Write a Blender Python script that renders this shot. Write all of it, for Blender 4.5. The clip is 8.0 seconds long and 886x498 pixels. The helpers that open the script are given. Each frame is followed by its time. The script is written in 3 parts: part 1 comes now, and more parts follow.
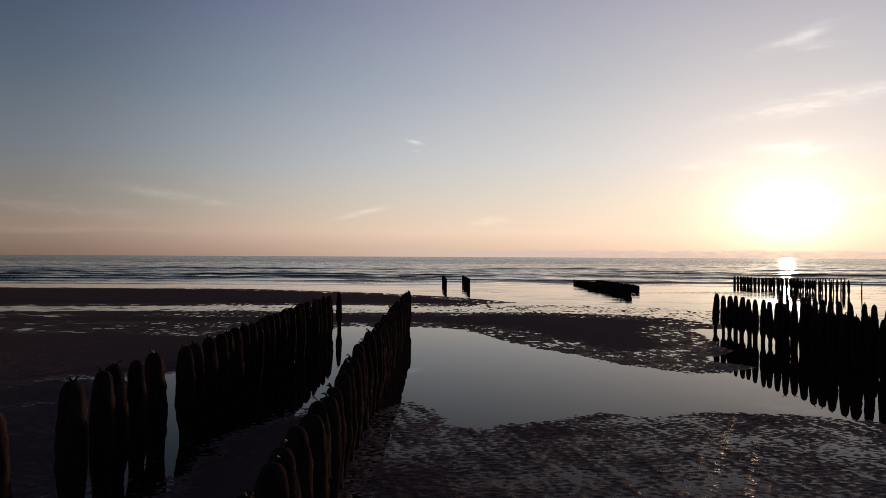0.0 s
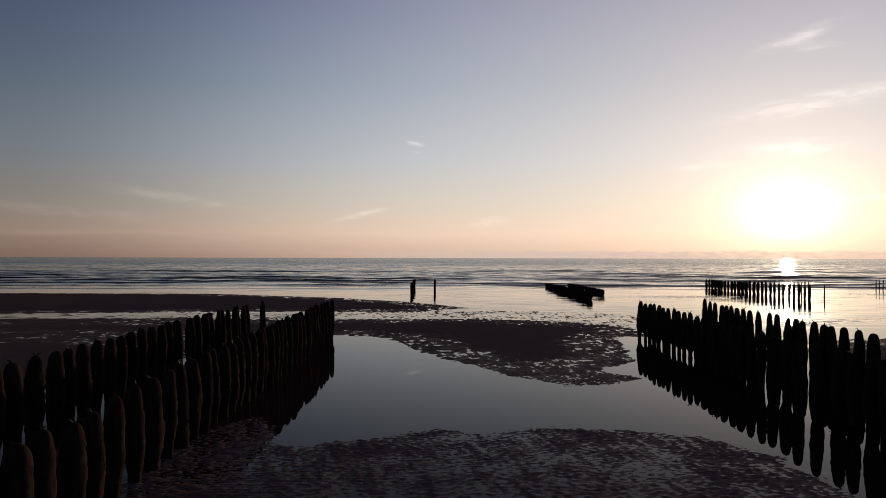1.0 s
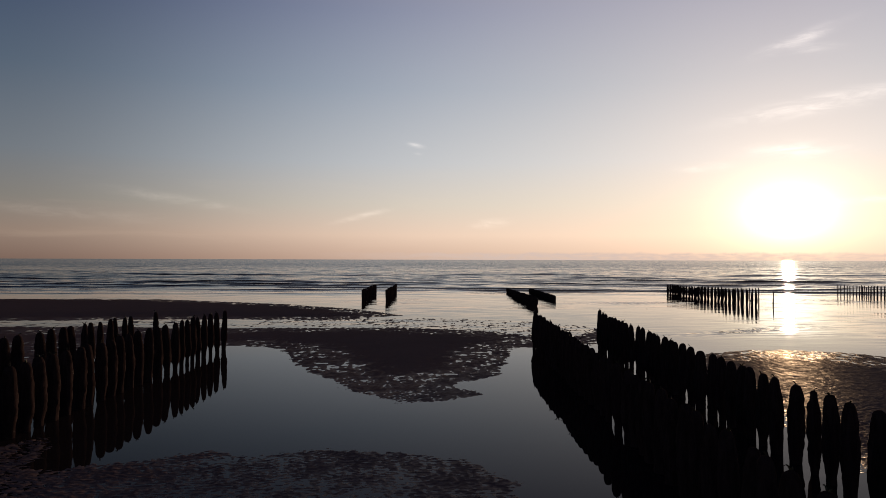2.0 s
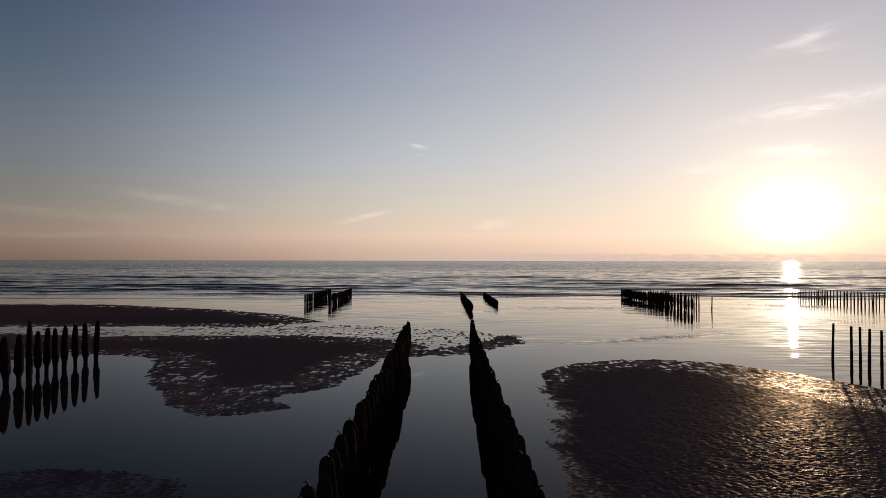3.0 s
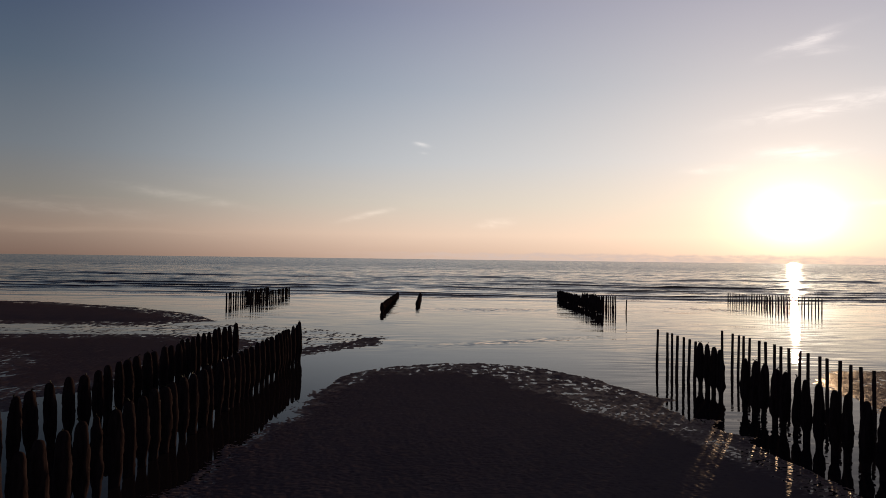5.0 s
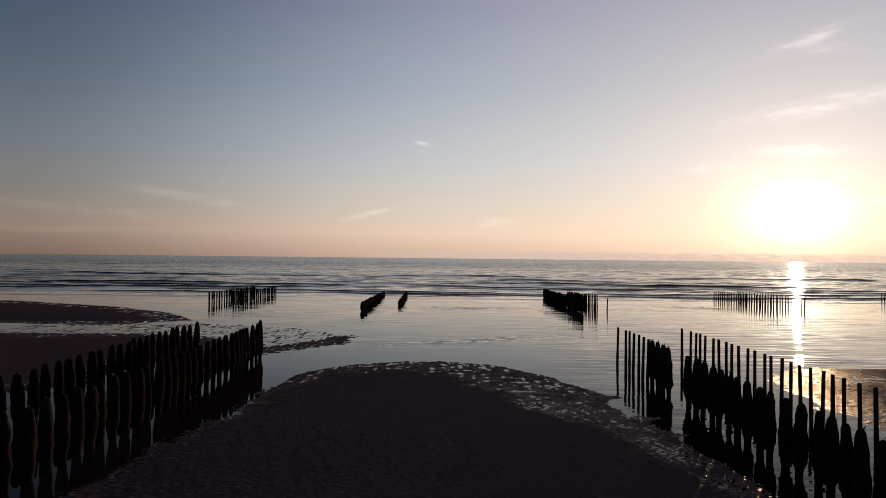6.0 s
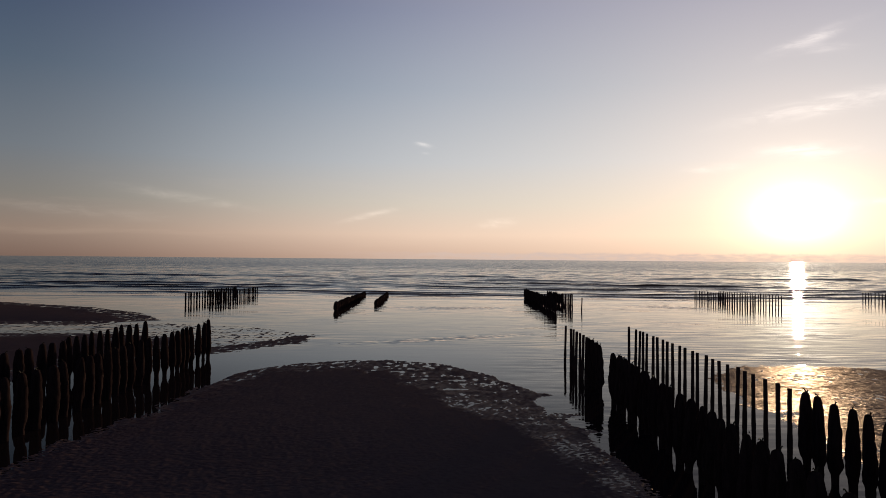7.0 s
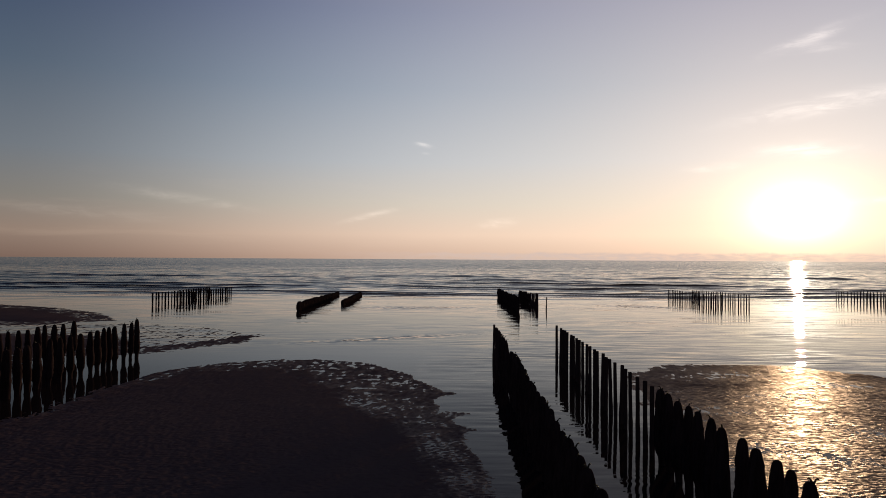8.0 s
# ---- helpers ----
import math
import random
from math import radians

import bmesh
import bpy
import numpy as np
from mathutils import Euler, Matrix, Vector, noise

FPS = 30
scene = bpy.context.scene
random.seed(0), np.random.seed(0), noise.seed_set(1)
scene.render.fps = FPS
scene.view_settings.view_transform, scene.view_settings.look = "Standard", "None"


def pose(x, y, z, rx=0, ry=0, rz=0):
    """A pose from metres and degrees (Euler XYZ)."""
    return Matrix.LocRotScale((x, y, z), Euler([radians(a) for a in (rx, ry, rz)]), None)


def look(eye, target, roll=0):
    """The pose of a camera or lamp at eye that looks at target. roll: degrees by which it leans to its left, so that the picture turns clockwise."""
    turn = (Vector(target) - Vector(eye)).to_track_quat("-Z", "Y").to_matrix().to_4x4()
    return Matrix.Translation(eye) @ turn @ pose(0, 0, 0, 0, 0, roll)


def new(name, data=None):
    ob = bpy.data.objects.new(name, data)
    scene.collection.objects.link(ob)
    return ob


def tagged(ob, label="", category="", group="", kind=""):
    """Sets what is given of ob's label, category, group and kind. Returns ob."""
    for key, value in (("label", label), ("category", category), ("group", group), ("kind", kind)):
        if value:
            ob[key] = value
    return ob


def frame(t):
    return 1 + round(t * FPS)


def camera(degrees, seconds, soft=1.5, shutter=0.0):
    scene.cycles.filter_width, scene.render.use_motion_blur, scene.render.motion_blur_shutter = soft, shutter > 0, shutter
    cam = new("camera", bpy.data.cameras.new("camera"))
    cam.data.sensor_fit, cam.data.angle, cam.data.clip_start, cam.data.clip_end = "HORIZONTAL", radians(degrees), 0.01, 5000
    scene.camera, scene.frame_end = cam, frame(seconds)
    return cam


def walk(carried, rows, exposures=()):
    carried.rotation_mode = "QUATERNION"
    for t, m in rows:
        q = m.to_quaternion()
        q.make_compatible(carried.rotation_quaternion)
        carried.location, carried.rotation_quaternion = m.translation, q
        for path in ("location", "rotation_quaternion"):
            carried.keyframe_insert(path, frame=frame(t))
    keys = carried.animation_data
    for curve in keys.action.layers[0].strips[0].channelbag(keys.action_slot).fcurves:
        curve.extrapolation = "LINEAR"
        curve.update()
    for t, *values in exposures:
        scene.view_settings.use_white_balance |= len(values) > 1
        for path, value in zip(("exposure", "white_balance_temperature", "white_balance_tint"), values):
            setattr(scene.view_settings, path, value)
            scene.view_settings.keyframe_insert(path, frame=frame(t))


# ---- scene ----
# ---------------------------------------------------------------- camera
cam = camera(66.0, 8.0, soft=0.9)
PATH = [
    (0.0, pose(-0.000, 0.149, 2.966, 90.627, -0.279, 0.002)),
    (0.5, pose(1.331, 0.083, 3.130, 90.669, -0.166, 0.005)),
    (1.0, pose(3.106, 0.125, 3.272, 90.725, -0.131, 0.015)),
    (1.5, pose(5.143, 0.126, 3.435, 90.794, -0.115, 0.100)),
    (2.0, pose(7.441, 0.173, 3.656, 90.860, -0.167, 0.074)),
    (3.5, pose(15.279, 0.012, 4.170, 90.953, -0.182, 0.436)),
    (4.0, pose(17.404, -0.067, 4.264, 90.873, -0.533, 0.418)),
    (4.5, pose(18.889, -0.074, 4.274, 90.858, -0.753, 0.461)),
    (6.0, pose(21.610, -0.120, 4.271, 90.733, -0.608, 0.592)),
    (6.5, pose(22.654, -0.077, 4.254, 90.781, -0.534, 0.645)),
    (7.0, pose(23.816, -0.121, 4.199, 90.814, -0.484, 0.669)),
    (7.5, pose(25.235, -0.127, 4.222, 90.838, -0.475, 0.655)),
    (8.0, pose(26.793, -0.082, 4.179, 90.824, -0.347, 0.699)),
]
walk(cam, PATH)

# ---------------------------------------------------------------- world, sun
SUN_AZ, SUN_EL = radians(26.8), radians(3.6)
SUN_DIR = Vector((math.sin(SUN_AZ) * math.cos(SUN_EL), math.cos(SUN_AZ) * math.cos(SUN_EL), math.sin(SUN_EL)))


def srgb(r, g, b):
    """Linear colour from an 8-bit one."""
    out = []
    for c in (r, g, b):
        c /= 255
        out.append(c / 12.92 if c <= 0.04045 else ((c + 0.055) / 1.055) ** 2.4)
    return (*out, 1)


class Nodes:
    """A short hand for building node trees."""

    def __init__(self, tree):
        self.tree = tree
        tree.nodes.clear()

    def add(self, kind, **values):
        n = self.tree.nodes.new(kind)
        for key, value in values.items():
            n.inputs[key.replace("_", " ")].default_value = value
        return n

    def link(self, a, b):
        self.tree.links.new(a, b)

    def put(self, socket, value):
        if isinstance(value, bpy.types.NodeSocket):
            self.link(value, socket)
        else:
            socket.default_value = value

    def math(self, op, a, b=0.0, c=0.0, clamp=False):
        n = self.tree.nodes.new("ShaderNodeMath")
        n.operation, n.use_clamp = op, clamp
        for s, v in zip(n.inputs, (a, b, c)):
            self.put(s, v)
        return n.outputs[0]

    def vmath(self, op, a, b=(0, 0, 0)):
        n = self.tree.nodes.new("ShaderNodeVectorMath")
        n.operation = op
        self.put(n.inputs[0], a)
        self.put(n.inputs[1], b)
        return n.outputs["Value"] if op in ("DOT_PRODUCT", "LENGTH") else n.outputs[0]

    def xyz(self, x, y, z):
        n = self.tree.nodes.new("ShaderNodeCombineXYZ")
        for s, v in zip(n.inputs, (x, y, z)):
            self.put(s, v)
        return n.outputs[0]

    def ramp(self, fac, stops, mode="LINEAR"):
        n = self.tree.nodes.new("ShaderNodeValToRGB")
        n.color_ramp.interpolation = mode
        e = n.color_ramp.elements
        while len(e) < len(stops):
            e.new(0.5)
        for item, (p, c) in zip(e, stops):
            item.position, item.color = p, c
        self.put(n.inputs[0], fac)
        return n.outputs[0]

    def noise(self, vector, scale, detail=4.0, rough=0.55, distort=0.0):
        n = self.tree.nodes.new("ShaderNodeTexNoise")
        n.inputs["Scale"].default_value, n.inputs["Detail"].default_value = scale, detail
        n.inputs["Roughness"].default_value, n.inputs["Distortion"].default_value = rough, distort
        self.put(n.inputs["Vector"], vector)
        return n.outputs["Fac"]

    def mix(self, fac, a, b, mode="MIX"):
        n = self.tree.nodes.new("ShaderNodeMix")
        n.data_type, n.blend_type = "RGBA", mode
        self.put(n.inputs["Factor"], fac)
        self.put(n.inputs[6], a)
        self.put(n.inputs[7], b)
        return n.outputs[2]

    def range(self, v, a, b, c=0.0, d=1.0):
        n = self.tree.nodes.new("ShaderNodeMapRange")
        n.interpolation_type = "SMOOTHSTEP"
        for s, x in zip(n.inputs, (v, a, b, c, d)):
            self.put(s, x)
        return n.outputs[0]


def grey(v):
    return (v, v, v, 1)


def make_world():
    w = bpy.data.worlds.new("evening_sky")
    scene.world = w
    w.use_nodes = True
    k = Nodes(w.node_tree)
    way = k.add("ShaderNodeTexCoord").outputs["Generated"]
    sep = k.add("ShaderNodeSeparateXYZ")
    k.link(way, sep.inputs[0])
    dx, dy, dz = sep.outputs
    el = k.math("MULTIPLY", k.math("ARCSINE", dz), 180 / math.pi)
    az = k.math("MULTIPLY", k.math("ARCTAN2", dx, dy), 180 / math.pi)

    # clear sky by height above the horizon
    up = k.math("DIVIDE", el, 45.0, clamp=True)
    base = k.ramp(up, SKY_STOPS)
    # aureole round the sun, in six widths
    dot = k.math("MAXIMUM", k.vmath("DOT_PRODUCT", way, tuple(SUN_DIR)), 0.0)
    # the sky dims to the sides of the sun, and is lighter again opposite to it
    away = k.range(k.vmath("DOT_PRODUCT", way, tuple(SUN_DIR)), 0.49, 0.906, 0.45, 1.0)
    away = k.math("MULTIPLY", away, k.range(k.vmath("DOT_PRODUCT", way, tuple(SUN_DIR)), -0.7, 0.4, 2.0, 1.0))
    colour = k.mix(1.0, base, k.xyz(away, away, away), "MULTIPLY")
    for power, amount, tint in GLOW:
        if power > 300:
            # the glare itself is wider than high
            u = k.math("MULTIPLY", k.math("SUBTRACT", az, math.degrees(SUN_AZ)), math.pi / 180 * 0.92)
            v = k.math("MULTIPLY", k.math("SUBTRACT", el, math.degrees(SUN_EL)), math.pi / 180 * 1.4)
            r2 = k.math("ADD", k.math("MULTIPLY", u, u), k.math("MULTIPLY", v, v))
            fall = k.math("POWER", 2.71828, k.math("MULTIPLY", r2, -power / 2))
        else:
            fall = k.math("POWER", dot, power)
        lobe = k.math("MULTIPLY", fall, amount)
        colour = k.mix(1.0, colour, k.mix(1.0, tint, k.xyz(lobe, lobe, lobe), "MULTIPLY"), "ADD")

    # thin cirrus wisps: bearing, height, tilt, half length, half width, strength
    streak = k.noise(k.xyz(k.math("MULTIPLY", az, 0.35), k.math("MULTIPLY", el, 1.6), 0.0), 1.0, 5.0, 0.6, 0.6)
    streak = k.range(streak, 0.35, 0.72)
    total = None
    for a0, e0, tilt, long, wide, amount in WISPS:
        c, s = math.cos(radians(tilt)), math.sin(radians(tilt))
        a, e = k.math("SUBTRACT", az, a0), k.math("SUBTRACT", el, e0)
        u = k.math("DIVIDE", k.math("ADD", k.math("MULTIPLY", a, c), k.math("MULTIPLY", e, s)), long)
        v = k.math("DIVIDE", k.math("SUBTRACT", k.math("MULTIPLY", e, c), k.math("MULTIPLY", a, s)), wide)
        r2 = k.math("ADD", k.math("MULTIPLY", u, u), k.math("MULTIPLY", v, v))
        one = k.math("MULTIPLY", k.math("POWER", 2.718, k.math("MULTIPLY", r2, -1.0)), amount)
        total = one if total is None else k.math("ADD", total, one)
    wisp = k.math("MULTIPLY", total, k.math("ADD", k.math("MULTIPLY", streak, 0.8), 0.2))
    colour = k.mix(1.0, colour, k.mix(1.0, (1.0, 0.86, 0.74, 1), k.xyz(wisp, wisp, wisp), "MULTIPLY"), "ADD")

    # a faint veil of warm haze streaks low over the sea
    veil = k.noise(k.xyz(k.math("MULTIPLY", az, 0.09), k.math("MULTIPLY", el, 0.9), 3.0), 1.0, 4.0, 0.55, 0.4)
    veil = k.math("MULTIPLY", k.range(veil, 0.5, 0.8), k.range(el, 9.0, 2.0))
    colour = k.mix(k.math("MULTIPLY", veil, 0.07), colour, (0.95, 0.72, 0.55, 1))

    # low bank of grey cloud on the horizon, thickening towards the sun
    lump = k.noise(k.xyz(k.math("MULTIPLY", az, 0.3), 0.0, 7.0), 1.0, 6.0, 0.66)
    top = k.math("ADD", 0.1, k.math("MULTIPLY", lump, 0.85))
    bank = k.range(k.math("SUBTRACT", el, top), 0.12, -0.12)
    puffs = k.noise(k.xyz(k.math("MULTIPLY", az, 0.9), k.math("MULTIPLY", el, 4.0), 5.0), 1.0, 4.0, 0.6)
    bank = k.math("MULTIPLY", bank, k.range(puffs, 0.3, 0.65, 0.45, 1.0))
    bank = k.math("MULTIPLY", bank, k.math("MULTIPLY", k.range(az, -14.0, 8.0), k.range(az, 18.0, 27.0, 1.0, 0.75)))
    colour = k.mix(k.math("MULTIPLY", bank, 0.85), colour, BANK)

    sky = k.tree.nodes.new("ShaderNodeTexSky")
    sky.sky_type, sky.sun_disc = "NISHITA", False
    sky.sun_elevation, sky.sun_rotation = SUN_EL, SUN_AZ
    sky.dust_density, sky.altitude = 1.5, 0.0
    blend = k.mix(1.0, colour, k.mix(1.0, sky.outputs[0], grey(SKY_SHARE), "MULTIPLY"), "ADD")
    back = k.add("ShaderNodeBackground", Strength=1.0)
    k.link(blend, back.inputs["Color"])
    k.link(back.outputs[0], k.add("ShaderNodeOutputWorld").inputs[0])


SKY_SHARE = 0.001
SKY_STOPS = [
    (0.0, srgb(170, 138, 124)),
    (2.0 / 45, srgb(203, 176, 159)),
    (4.5 / 45, srgb(180, 175, 168)),
    (8.0 / 45, srgb(153, 165, 178)),
    (14.0 / 45, srgb(111, 135, 162)),
    (20.0 / 45, srgb(77, 104, 146)),
    (29.0 / 45, srgb(50, 66, 108)),
    (1.0, srgb(27, 35, 64)),
]
GLOW = [
    (4.3, 1.0, (0.422, 0.335, 0.24, 1)),
    (44.6, 1.0, (0.22, 0.125, 0.072, 1)),
    (130.0, 1.0, (0.07, 0.055, 0.035, 1)),
    (382.0, 1.0, (0.5, 0.48, 0.28, 1)),
    (1480.0, 1.0, (0.7, 0.66, 0.75, 1)),
    (2600.0, 0.7, (1.0, 0.86, 0.62, 1)),
]
WISPS = [
    (27.6, 16.1, 15, 2.2, 0.36, 0.38),
    (28.3, 15.35, -3, 1.5, 0.3, 0.2),
    (29.0, 11.4, 7, 5.0, 0.55, 0.33),
    (-2.4, 9.5, -12, 0.55, 0.16, 0.35),
    (20.9, 7.2, 2, 1.6, 0.28, 0.25),
    (3.8, 3.0, 6, 1.2, 0.32, 0.22),
    (-6.8, 3.6, 14, 1.8, 0.2, 0.22),
    (-22.0, 4.7, -8, 3.6, 0.35, 0.10),
    (-2.2, 8.8, -6, 0.3, 0.1, 0.12),
    (27.2, 8.2, -2, 2.6, 0.5, 0.3),
    (-29.0, 3.4, -4, 6.0, 0.45, 0.06),
    (-19.0, 4.3, -9, 2.4, 0.3, 0.03),
    (31.5, 4.3, 3, 2.2, 0.25, 0.25),
]
BANK = srgb(212, 192, 183)
make_world()

sun = new("sun", bpy.data.lights.new("sun", "SUN"))
sun.data.energy, sun.data.angle, sun.data.color = 3.2, radians(0.5), (1.0, 0.72, 0.45)
sun.matrix_world = look(SUN_DIR * 100, (0, 0, 0))


# ---------------------------------------------------------------- materials
def material(name):
    m = bpy.data.materials.new(name)
    m.use_nodes = True
    k = Nodes(m.node_tree)
    out = k.add("ShaderNodeOutputMaterial")
    p = k.add("ShaderNodeBsdfPrincipled")
    k.link(p.outputs[0], out.inputs[0])
    return m, k, p


def bump(k, p, height, strength, distance, under=None, socket="Normal"):
    n = k.add("ShaderNodeBump", Distance=distance)
    k.put(n.inputs["Strength"], strength)
    k.link(height, n.inputs["Height"])
    if under is not None:
        k.link(under, n.inputs["Normal"])
    k.link(n.outputs[0], p.inputs[socket])
    return n.outputs[0]


def wet_sand():
    m = bpy.data.materials.new("wet_sand")
    m.use_nodes = True
    k = Nodes(m.node_tree)
    geo = k.add("ShaderNodeNewGeometry").outputs["Position"]
    sep = k.add("ShaderNodeSeparateXYZ")
    k.link(geo, sep.inputs[0])
    grain = k.noise(geo, 90.0, 3.0)
    patch = k.noise(geo, 0.45, 5.0, 0.6, 0.5)
    streak = k.noise(k.vmath("MULTIPLY", geo, (1.0, 2.4, 1.0)), 1.6, 5.0, 0.6, 0.8)
    c = k.mix(patch, (0.080, 0.049, 0.048, 1), (0.116, 0.073, 0.069, 1))
    c = k.mix(k.math("MULTIPLY", grain, 0.4), c, (0.135, 0.088, 0.081, 1))
    # small facets: slopes of the ripples and of the grains
    near = k.add("ShaderNodeTexNoise", Scale=7.0, Detail=4.0, Roughness=0.6)
    k.link(k.vmath("MULTIPLY", geo, (1.0, 1.7, 1.0)), near.inputs["Vector"])
    tiny = k.add("ShaderNodeTexNoise", Scale=45.0, Detail=2.0, Roughness=0.6)
    k.link(geo, tiny.inputs["Vector"])
    slope = k.vmath("ADD", k.vmath("MULTIPLY", k.vmath("SUBTRACT", near.outputs["Color"], (0.5, 0.5, 0.5)), (1.0, 1.2, 0.0)),
                    k.vmath("MULTIPLY", k.vmath("SUBTRACT", tiny.outputs["Color"], (0.5, 0.5, 0.5)), (1.0, 1.0, 0.0)))
    # ripple marks a hand wide
    marks = k.math("SINE", k.math("ADD", k.math("MULTIPLY", sep.outputs[1], 52.0), k.math("MULTIPLY", streak, 26.0)))
    slope = k.vmath("ADD", slope, k.xyz(0.0, k.math("MULTIPLY", marks, k.math("MULTIPLY", patch, 0.4)), 0.0))
    # drained sand is smoother than the rippled wet rims
    firm = k.range(sep.outputs[2], 0.03, 0.008, 0.45, 1.0)
    slope = k.vmath("MULTIPLY", slope, k.xyz(firm, firm, 0.0))
    normal = k.vmath("NORMALIZE", k.vmath("ADD", k.add("ShaderNodeNewGeometry").outputs["Normal"], slope))
    dull = k.add("ShaderNodeBsdfDiffuse", Roughness=0.8)
    k.link(c, dull.inputs["Color"])
    k.link(normal, dull.inputs["Normal"])
    shine = k.add("ShaderNodeBsdfGlossy", Color=(0.86, 0.75, 0.67, 1))
    k.link(k.range(streak, 0.3, 0.7, 0.28, 0.46), shine.inputs["Roughness"])
    k.link(normal, shine.inputs["Normal"])
    # sand near the water's level holds a film of water, higher sand drains and dulls
    wet = k.range(k.math("ADD", sep.outputs[2], k.math("MULTIPLY", k.math("SUBTRACT", patch, 0.5), 0.008)), 0.012, -0.003, 0.012, 0.10)
    both = k.add("ShaderNodeMixShader")
    k.link(wet, both.inputs[0])
    k.link(dull.outputs[0], both.inputs[1])
    k.link(shine.outputs[0], both.inputs[2])
    k.link(both.outputs[0], k.add("ShaderNodeOutputMaterial").inputs[0])
    return m


def sea_water():
    m = bpy.data.materials.new("sea_water")
    m.use_nodes = True
    k = Nodes(m.node_tree)
    geo = k.add("ShaderNodeNewGeometry").outputs["Position"]
    sep = k.add("ShaderNodeSeparateXYZ")
    k.link(geo, sep.inputs[0])
    y = sep.outputs[1]
    open_sea = k.range(y, 62.0, 120.0)
    swash = k.math("MAXIMUM", k.range(y, 27.0, 36.0), k.range(sep.outputs[0], 24.0, 29.0, 0.0, 1.4))
    # facets of the small waves: slopes in x and y, long-crested, calm in the pools
    slope = k.add("ShaderNodeTexNoise", Scale=1.0, Detail=5.0, Roughness=0.64)
    k.link(k.vmath("MULTIPLY", geo, (0.42, 3.8, 1.0)), slope.inputs["Vector"])
    tilt = k.vmath("SUBTRACT", slope.outputs["Color"], (0.5, 0.5, 0.5))
    calm = k.range(k.noise(k.vmath("MULTIPLY", geo, (0.07, 0.16, 1.0)), 1.0, 3.0), 0.38, 0.62, 0.45, 1.45)
    amount = k.math("ADD", 0.004, k.math("ADD", k.math("MULTIPLY", k.math("MULTIPLY", swash, calm), 0.14), k.math("MULTIPLY", open_sea, 0.32)))
    # short wavelets over three shoals: centre, half length, half width, turn
    chop = k.add("ShaderNodeTexNoise", Scale=1.0, Detail=3.0, Roughness=0.6)
    k.link(k.vmath("MULTIPLY", geo, (1.7, 3.4, 1.0)), chop.inputs["Vector"])
    shoal = 0.0
    for cx, cy, long, wide, turn in ((24.0, 35.9, 4.4, 0.75, 28.0), (23.5, 58.0, 5.0, 1.6, 5.0), (44.0, 61.0, 4.0, 1.8, -20.0)):
        c, q = math.cos(radians(turn)), math.sin(radians(turn))
        a, b = k.math("SUBTRACT", sep.outputs[0], cx), k.math("SUBTRACT", y, cy)
        u = k.math("DIVIDE", k.math("ADD", k.math("MULTIPLY", a, c), k.math("MULTIPLY", b, q)), long)
        v = k.math("DIVIDE", k.math("SUBTRACT", k.math("MULTIPLY", b, c), k.math("MULTIPLY", a, q)), wide)
        r2 = k.math("ADD", k.math("MULTIPLY", u, u), k.math("MULTIPLY", v, v))
        shoal = k.math("ADD", k.math("POWER", 2.718, k.math("MULTIPLY", r2, -1.0)), shoal)
    extra = k.vmath("MULTIPLY", k.vmath("SUBTRACT", chop.outputs["Color"], (0.5, 0.5, 0.5)), k.xyz(shoal, shoal, 0.0))
    part = k.add("ShaderNodeSeparateXYZ")
    k.link(tilt, part.inputs[0])
    nx = k.math("MULTIPLY", k.math("MULTIPLY", part.outputs[0], amount), 0.3)
    # far off, only the faces that lean towards the beach are seen
    ny = k.math("SUBTRACT", k.math("MULTIPLY", part.outputs[1], amount), k.range(y, 90.0, 420.0, 0.0, 0.07))
    lift = k.vmath("ADD", k.add("ShaderNodeNewGeometry").outputs["Normal"], k.xyz(nx, ny, 0.0))
    lift = k.vmath("ADD", lift, k.vmath("MULTIPLY", extra, (0.4, 0.7, 0.0)))
    normal = k.vmath("NORMALIZE", lift)
    deep = k.add("ShaderNodeBsdfDiffuse", Color=(0.014, 0.010, 0.0105, 1))
    shine = k.add("ShaderNodeBsdfGlossy", Color=(1, 1, 1, 1))
    k.link(k.math("ADD", 0.012, k.math("MULTIPLY", open_sea, 0.06)), shine.inputs["Roughness"])
    k.link(normal, shine.inputs["Normal"])
    fresnel = k.add("ShaderNodeFresnel", IOR=1.33)
    k.link(normal, fresnel.inputs["Normal"])
    both = k.add("ShaderNodeMixShader")
    k.link(k.math("MULTIPLY", k.math("POWER", fresnel.outputs[0], 1.6), k.math("SUBTRACT", 1.25, k.math("MULTIPLY", open_sea, 0.3)), clamp=True), both.inputs[0])
    k.link(deep.outputs[0], both.inputs[1])
    k.link(shine.outputs[0], both.inputs[2])
    k.link(both.outputs[0], k.add("ShaderNodeOutputMaterial").inputs[0])
    return m


